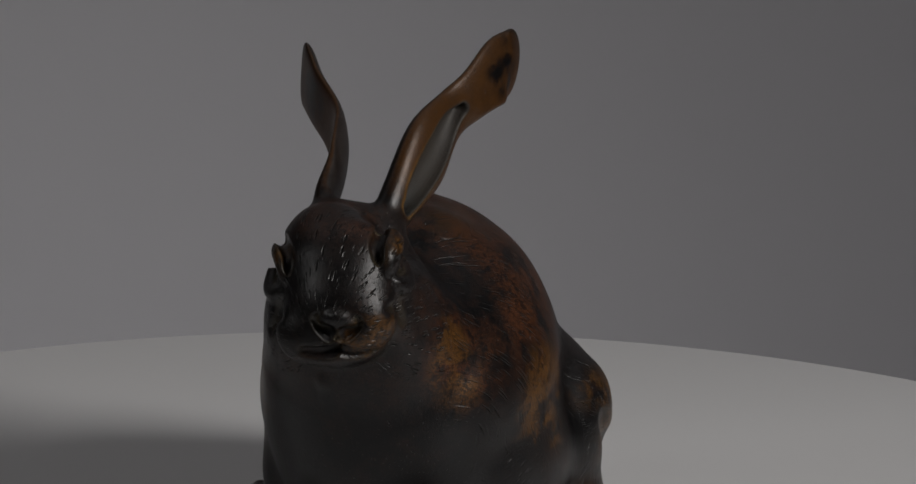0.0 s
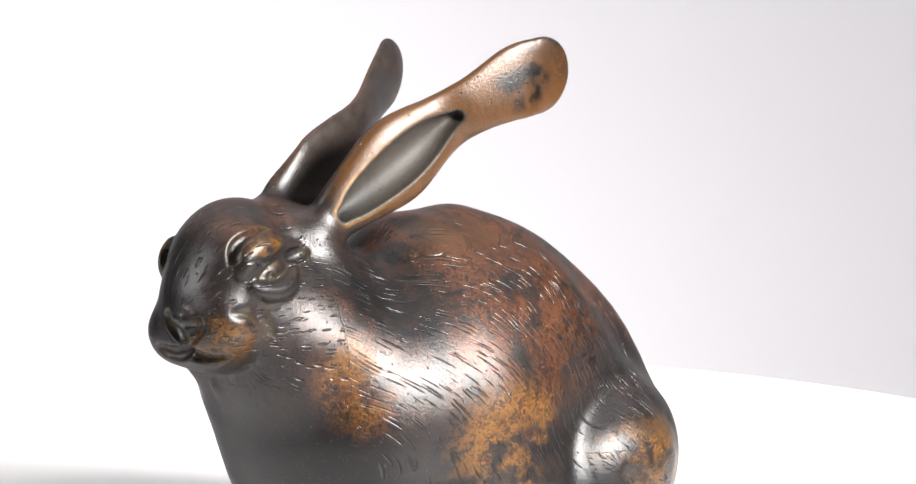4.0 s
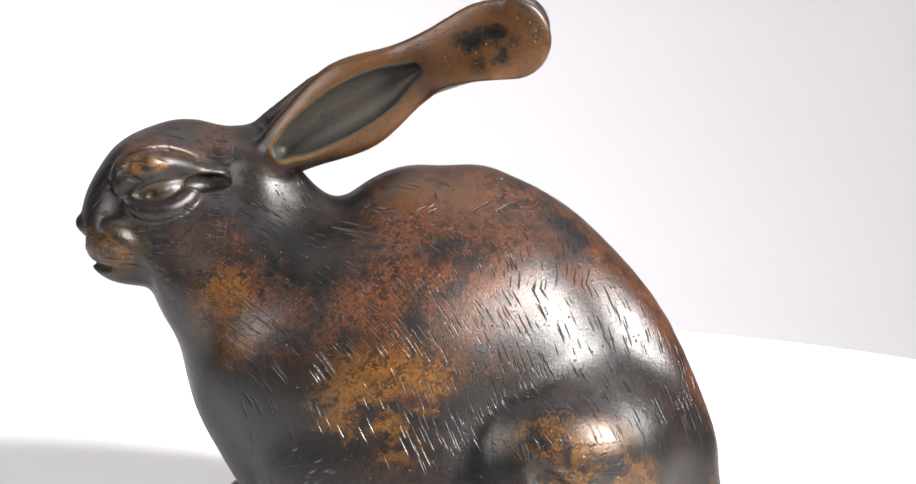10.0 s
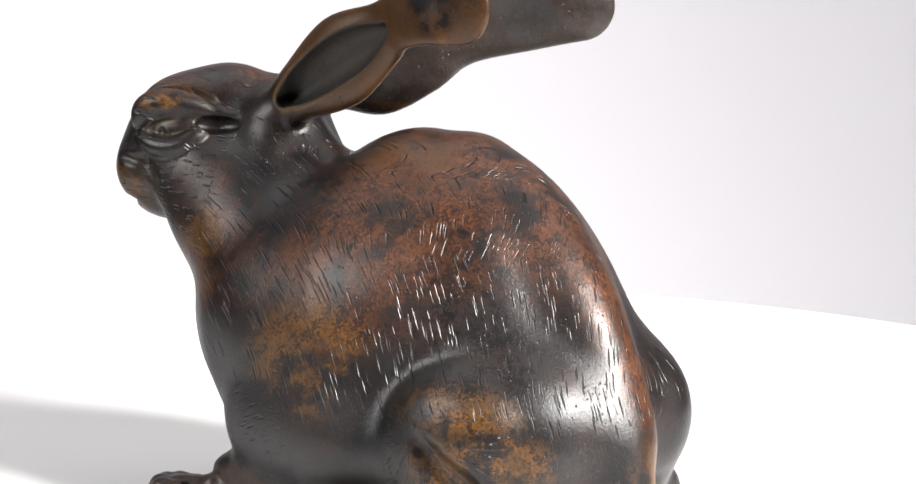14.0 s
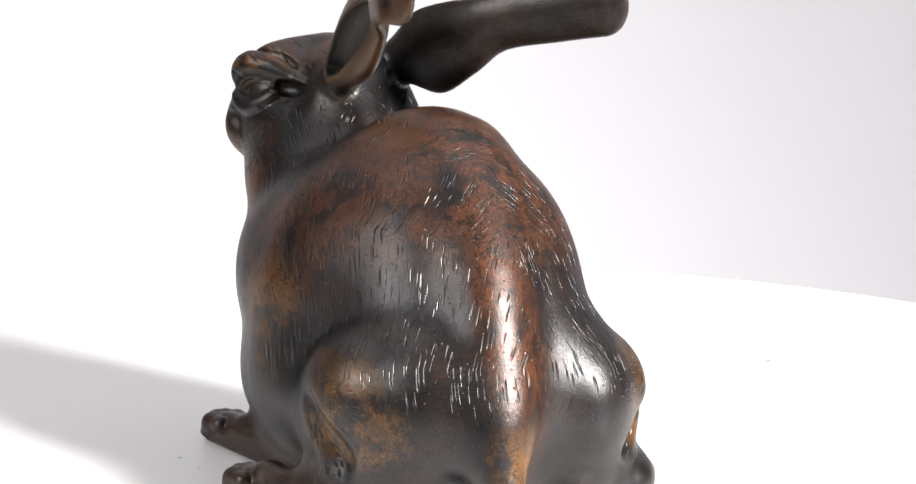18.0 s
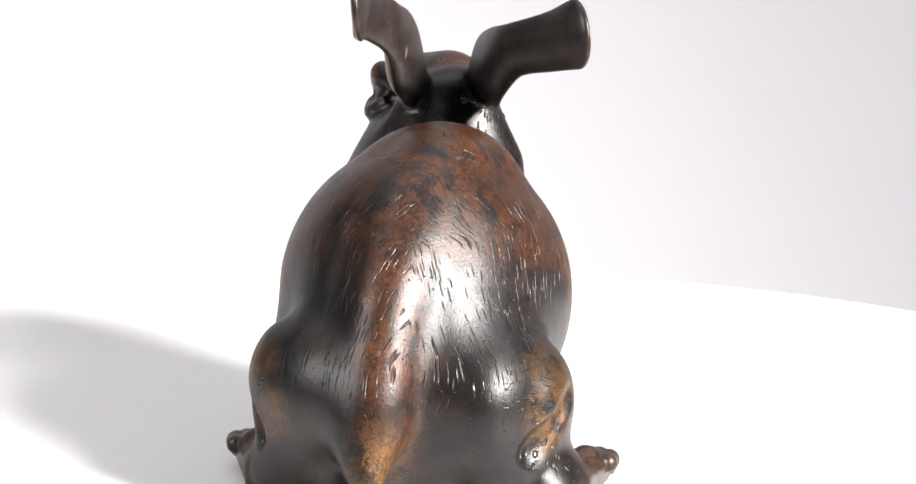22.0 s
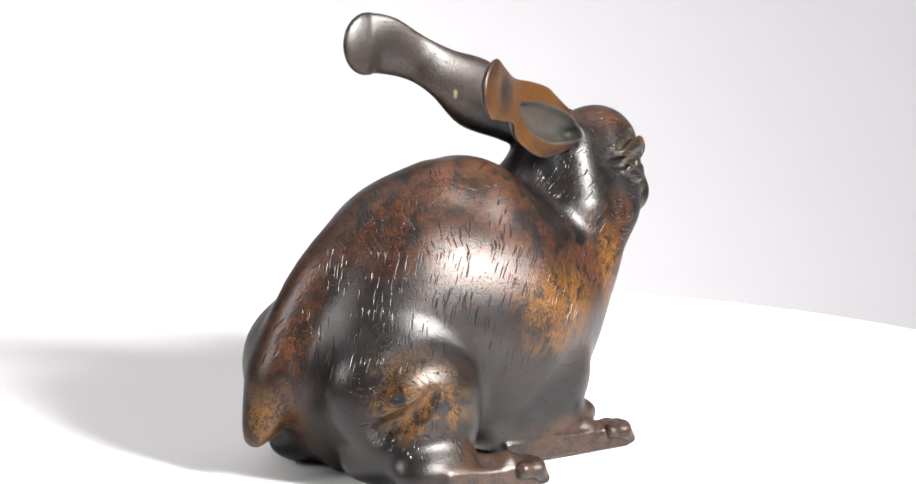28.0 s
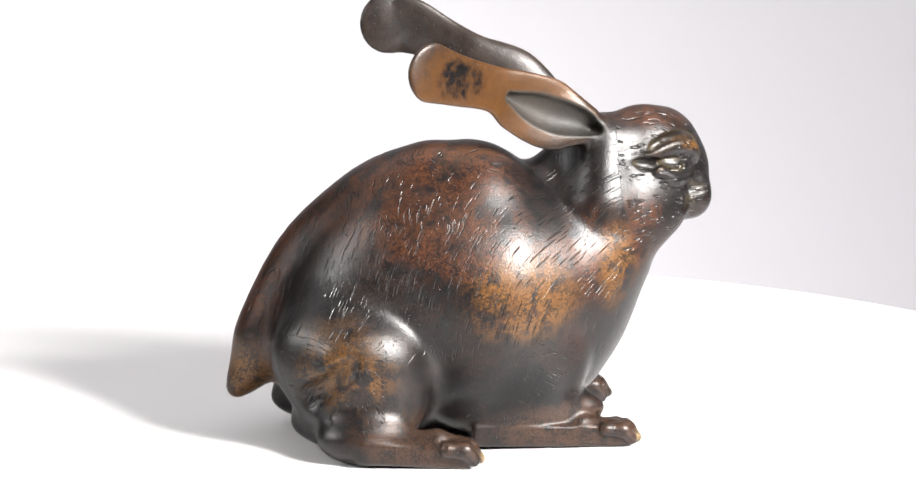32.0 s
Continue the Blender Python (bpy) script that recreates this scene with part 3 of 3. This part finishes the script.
    # stalks of the ears
    rod([(0.0487, 0.0118, 0.0921), (0.0521, 0.0049, 0.1149)], (0.0057, 0.0040), 0.008)
    rod([(0.0534, -0.0193, 0.0945), (0.0563, -0.0125, 0.1170)], (0.0119, 0.0091), 0.008)
    # ears: each a long blade with a hollow, a waist and a broad rounded end
    left = [(0.0498, 0.0042, 0.1184, 0.0064, 0.0050), (0.0409, 0.0059, 0.1259, 0.0094, 0.0052), (0.0243, 0.0081, 0.1372, 0.0137, 0.0053), (0.0083, 0.0107, 0.1471, 0.0097, 0.0033),
            (-0.0008, 0.0156, 0.1528, 0.0090, 0.0025), (-0.0136, 0.0191, 0.1584, 0.0114, 0.0025), (-0.0224, 0.0198, 0.1599, 0.0121, 0.0025)]
    right = [(0.0542, -0.0127, 0.1184, 0.0061, 0.0050), (0.0481, -0.0171, 0.1236, 0.0081, 0.0042), (0.0340, -0.0186, 0.1283, 0.0137, 0.0029), (0.0185, -0.0224, 0.1352, 0.0122, 0.0025),
             (0.0068, -0.0288, 0.1412, 0.0091, 0.0025), (-0.0096, -0.0405, 0.1468, 0.0099, 0.0025), (-0.0219, -0.0483, 0.1514, 0.0115, 0.0025)]
    faces = {1: [(0.30, 0.97, -0.02), (0.22, 0.98, -0.01), (0.16, 0.99, 0.01), (0.11, 0.99, 0.04), (0.16, 0.96, 0.13), (0.22, 0.93, 0.10), (0.26, 0.90, -0.11)],
             -1: [(0.11, -0.94, 0.40), (0.01, -0.98, 0.32), (-0.06, -1.01, 0.24), (0.07, -0.96, 0.13), (0.34, -0.83, 0.12), (0.52, -0.74, -0.00), (0.70, -0.59, -0.10)]}
    cups = {1: 0.02, -1: 0.14}
    for s, rows in ((1, left), (-1, right)):
        merge(*blade_field(rows, faces[s], cups[s], 0.006), 0.0030)
        line = spline([r[:3] for r in rows], 61)
        ways = spline(faces[s], 61)
        spots = ((7, 0.0024), (12, 0.0052), (19, 0.0070), (26, 0.0060), (33, 0.0022))
        where, d = blade_field([(*line[i], w, 0.0052) for i, w in spots], [ways[i] for i, w in spots], 0.1, 0.006, 0.0040)
        carve(where, d, 0.0008)
        EAR_HOLLOWS.append((where, d))
    # flat underside
    field[:, :, : int(round((0.0003 - LOW[2]) / STEP))] = np.maximum(field[:, :, : int(round((0.0003 - LOW[2]) / STEP))], 0.0004)


def paw(x, y, spread, r, heading):
    """Four rounded toes side by side, each with a knuckle and a claw's end."""
    c, s = math.cos(radians(heading)), math.sin(radians(heading))
    for i in range(4):
        o = (i - 1.5) * abs(spread) / 3.0
        back = 0.0026 if i in (0, 3) else 0.0
        px, py = x - back - s * o * 0.2, y + o
        rod([(px - 0.013 * c, py * 0.995, r + 0.0024), (px - 0.0062 * c, py, r + 0.0018), (px - 0.0024 * c, py, r * 0.62)], (r * 0.55, r * 0.50, r * 0.42), 0.0007)


def surface(f):
    """Quads on the zero level of the field: one corner in each cell that it crosses."""
    inside = f < 0
    n = np.array(f.shape)
    mixed = np.zeros(n - 1, bool)
    corners = [(i, j, k) for i in (0, 1) for j in (0, 1) for k in (0, 1)]
    first = inside[:-1, :-1, :-1]
    for i, j, k in corners[1:]:
        mixed |= inside[i : n[0] - 1 + i, j : n[1] - 1 + j, k : n[2] - 1 + k] != first
    cells = np.argwhere(mixed)
    index = np.full(n - 1, -1, np.int32)
    index[tuple(cells.T)] = np.arange(len(cells))
    total, hits = np.zeros((len(cells), 3)), np.zeros(len(cells))
    for a in corners:
        for axis in range(3):
            if a[axis]:
                continue
            b = list(a)
            b[axis] = 1
            fa, fb = f[tuple((cells + a).T)], f[tuple((cells + b).T)]
            cross = (fa < 0) != (fb < 0)
            t = np.where(cross, fa / np.where(cross, fa - fb, 1), 0)
            p = np.tile(np.array(a, float), (len(cells), 1))
            p[:, axis] = t
            total += p * cross[:, None]
            hits += cross
    verts = cells + total / hits[:, None]
    faces = []
    for axis in range(3):
        u, v = (axis + 1) % 3, (axis + 2) % 3
        lo = [slice(1, -1)] * 3
        lo[axis] = slice(0, n[axis] - 1)
        hi = list(lo)
        hi[axis] = slice(1, n[axis])
        a, b = inside[tuple(lo)], inside[tuple(hi)]
        for want, flip in ((a & ~b, False), (~a & b, True)):
            e = np.argwhere(want)
            shift = np.ones(3, int)
            shift[axis] = 0
            e = e + shift
            du, dv = np.eye(3, dtype=int)[u], np.eye(3, dtype=int)[v]
            quad = [index[tuple((e - du - dv).T)], index[tuple((e - dv).T)], index[tuple(e.T)], index[tuple((e - du).T)]]
            faces.append(np.stack(quad[::-1] if flip else quad, 1))
    return verts, np.concatenate(faces)


def sample(f, p):
    """The field at places given in cells."""
    p = np.clip(p, 0, np.array(f.shape) - 1.001)
    i = p.astype(int)
    u = p - i
    out = np.zeros(len(p))
    for a in (0, 1):
        for b in (0, 1):
            for c in (0, 1):
                w = np.abs(1 - a - u[:, 0]) * np.abs(1 - b - u[:, 1]) * np.abs(1 - c - u[:, 2])
                out += w * f[i[:, 0] + a, i[:, 1] + b, i[:, 2] + c]
    return out


def slope(f, p, h):
    g = np.stack([sample(f, p + h * e) - sample(f, p - h * e) for e in np.eye(3)], 1)
    return g / (np.linalg.norm(g, axis=1)[:, None] + 1e-9)


def coat(p):
    """The lie of the hair at places on the body: coordinates in which a stroke is a round cell, and how deep the strokes are cut."""
    x, y, z = p.T
    levels = np.linspace(0, 0.17, 341)
    lean = np.interp(levels, (0.0, 0.055, 0.0885, 0.108, 0.116), (0.30, 0.36, 0.80, 1.8, 4.0))
    run = np.concatenate([[0], np.cumsum((lean[1:] + lean[:-1]) / 2 * np.diff(levels))])
    length = np.concatenate([[0], np.cumsum(np.hypot(1, lean)[1:] * np.diff(levels))])
    across = (x - np.interp(z, levels, run)) / np.hypot(1, np.interp(z, levels, lean)) + 0.8 * np.abs(y)
    flow = np.stack([across / 0.0014, np.interp(z, levels, length) / 0.0145 + 0.3 * np.sin(across * 900), y / 0.016], 1)
    depth = np.clip((z - 0.036) / 0.012, 0, 1) * np.clip((0.062 - x) / 0.01, 0, 1)
    # head: hairs run back from the nose
    head = (x > 0.060) & (z > 0.076)
    hr = np.sqrt((x - 0.106) ** 2 + (y - 0.0025) ** 2 + (z - 0.092) ** 2)
    ha = np.arctan2(z - 0.092, np.abs(y - 0.0025) + 1e-6)
    flow[head] = np.stack([ha * 0.016 / 0.0012, hr / 0.0075, y / 0.006 + 40], 1)[head]
    depth[head] = 1.25 * np.clip((hr[head] - 0.006) / 0.006, 0, 1)
    # haunches: hairs fan out from the knee
    for s in (1, -1):
        kx, kz = (-0.0320 if s > 0 else -0.0500), 0.0405
        kr = np.hypot(x - kx, z - kz)
        ka = np.arctan2(z - kz, x - kx)
        thigh = (y * s > 0.030) & (kr < 0.026) & (z > 0.008) & (z < 0.048) & (x < kx + 0.012)
        flow[thigh] = np.stack([ka * 0.018 / 0.0018, kr / 0.0062, y / 0.012 + 80], 1)[thigh]
        depth[thigh] = 1.5 * np.clip((kr[thigh] - 0.001) / 0.003, 0, 1)
    # forelegs: fine strokes on the upper arm
    arm = (np.abs(y) > 0.026) & (np.hypot(x - 0.030, z - 0.030) < 0.016)
    flow[arm] = np.stack([(z + 0.5 * x) / 0.0020, (x - 0.5 * z) / 0.009, y / 0.006 + 120], 1)[arm]
    depth[arm] = 0.45
    ear = (z > 0.118) & (x < 0.058) | (z > 0.128)
    depth[ear] = 0
    return flow, depth


def rabbit():
    rabbit_solid()
    verts, faces = surface(field)
    normals = slope(field, verts, 0.8)
    for _ in range(2):
        verts = verts - normals * (sample(field, verts) / STEP)[:, None] * 0.9
        normals = slope(field, verts, 0.8)
    place = LOW + verts * STEP
    me = bpy.data.meshes.new("rabbit_statue")
    me.from_pydata(place.tolist(), [], faces.tolist())
    me.polygons.foreach_set("use_smooth", [True] * len(me.polygons))
    flow, depth = coat(place)
    me.attributes.new("coat_flow", "FLOAT_VECTOR", "POINT").data.foreach_set("vector", flow.astype(np.float32).ravel())
    me.attributes.new("coat_depth", "FLOAT", "POINT").data.foreach_set("value", depth.astype(np.float32))
    # dirt that has settled in narrow hollows: places that the solid surrounds closely
    wide = sample(field, verts + normals * (0.0022 / STEP)) / 0.0022
    dirt = np.clip((0.72 - wide) / 0.40, 0, 1)
    inner = np.ones(len(verts))
    for where, d in EAR_HOLLOWS:
        start = np.array([w.start for w in where])
        held = np.all((verts >= start) & (verts <= start + np.array(d.shape) - 1.01), axis=1)
        inner[held] = np.minimum(inner[held], sample(d, verts[held] - start))
    me.attributes.new("ear_hollow", "FLOAT", "POINT").data.foreach_set("value", np.clip(1 - (inner - 0.0005) / 0.0007, 0, 1).astype(np.float32))
    dirt = dirt * np.clip(inner / 0.001, 0, 1) * np.where(place[:, 2] < 0.06, 0.06, 1.0)
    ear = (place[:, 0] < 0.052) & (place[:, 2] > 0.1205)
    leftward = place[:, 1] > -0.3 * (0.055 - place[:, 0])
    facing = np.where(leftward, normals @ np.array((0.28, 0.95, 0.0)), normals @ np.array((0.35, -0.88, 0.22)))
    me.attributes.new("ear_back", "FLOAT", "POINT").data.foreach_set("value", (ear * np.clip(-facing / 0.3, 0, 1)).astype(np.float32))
    shaded = np.maximum(ear * np.clip(-facing / 0.3, 0, 1), np.clip(1 - (inner - 0.0005) / 0.0007, 0, 1))
    tight = sample(field, verts - normals * (0.0018 / STEP)) / 0.0018
    me.attributes.new("rubbed_edge", "FLOAT", "POINT").data.foreach_set("value", (np.where(place[:, 2] < 0.03, 0.5, 1.0) * (1 - shaded) * np.clip((wide - 0.88) / 0.10, 0, 1) * np.clip((tight + 0.80) / 0.35, 0, 1) * np.where((place[:, 0] > 0.06) & (place[:, 2] > 0.08), 0.12, 1.0)).astype(np.float32))
    me.attributes.new("crease_dirt", "FLOAT", "POINT").data.foreach_set("value", dirt.astype(np.float32))
    me.normals_split_custom_set_from_vertices(slope(field, verts, 1.1).tolist())
    me.materials.append(bronze)
    return tagged(new("rabbit_statue", me), "dark brown bronze statue of a crouching rabbit, rubbed golden in places", "statue")


statue = rabbit()

# ---- specks of dust on the disc ----
SPECKS = [(0.1965, 296.2, 0.0042), (0.1475, 302.3, 0.0016), (0.0975, 307.3, 0.0014), (0.0832, 48.3, 0.0015), (0.0744, 56.3, 0.0012)]


def speck(radius, size, seed):
    rng = random.Random(seed)
    bm = bmesh.new()
    last = None
    n = 7
    for i in range(n):
        a = 1.9 * i / (n - 1) - 0.9
        ring = []
        for j in range(5):
            b = 2 * math.pi * j / 5
            w = size * 0.07 * (1 - 0.6 * abs(i / (n - 1) - 0.5))
            ring.append(bm.verts.new((size * 0.5 * math.sin(a) + w * math.cos(b) * rng.uniform(0.8, 1.2), size * 0.5 * (1 - math.cos(a)) + 0.3 * w * math.cos(b), size * 0.075 + w * math.sin(b))))
        if last:
            for j in range(5):
                bm.faces.new((last[j], last[(j + 1) % 5], ring[(j + 1) % 5], ring[j]))
        last = ring
    return mesh_object("dust_speck", bm, dark_fluff, True)


specks = []
for i, (radius, angle, size) in enumerate(SPECKS):
    ob = tagged(speck(radius, size, i), "tiny curled grey dust fibre on the white disc", "dust", "dust on the disc")
    specks.append((ob, radius, angle))


# ---- motion ----
STATUE_ASIDE = 0.0067  # the statue stands a little off the disc's middle


def motions():
    times = [float(t) for t in range(0, 33)]
    walk(turntable, [(t, pose(0, 0, 0, 0, 0, turn_at(t))) for t in times])
    walk(statue, [(t, pose(0, 0, 0, 0, 0, turn_at(t)) @ pose(0, STATUE_ASIDE, 0)) for t in times])
    for ob, radius, angle in specks:
        rows = []
        for t in times:
            a = turn_at(t) + angle
            rows.append((t, pose(radius * math.cos(radians(a)), radius * math.sin(radians(a)), 0.0, 0, 0, a)))
        walk(ob, rows)


motions()
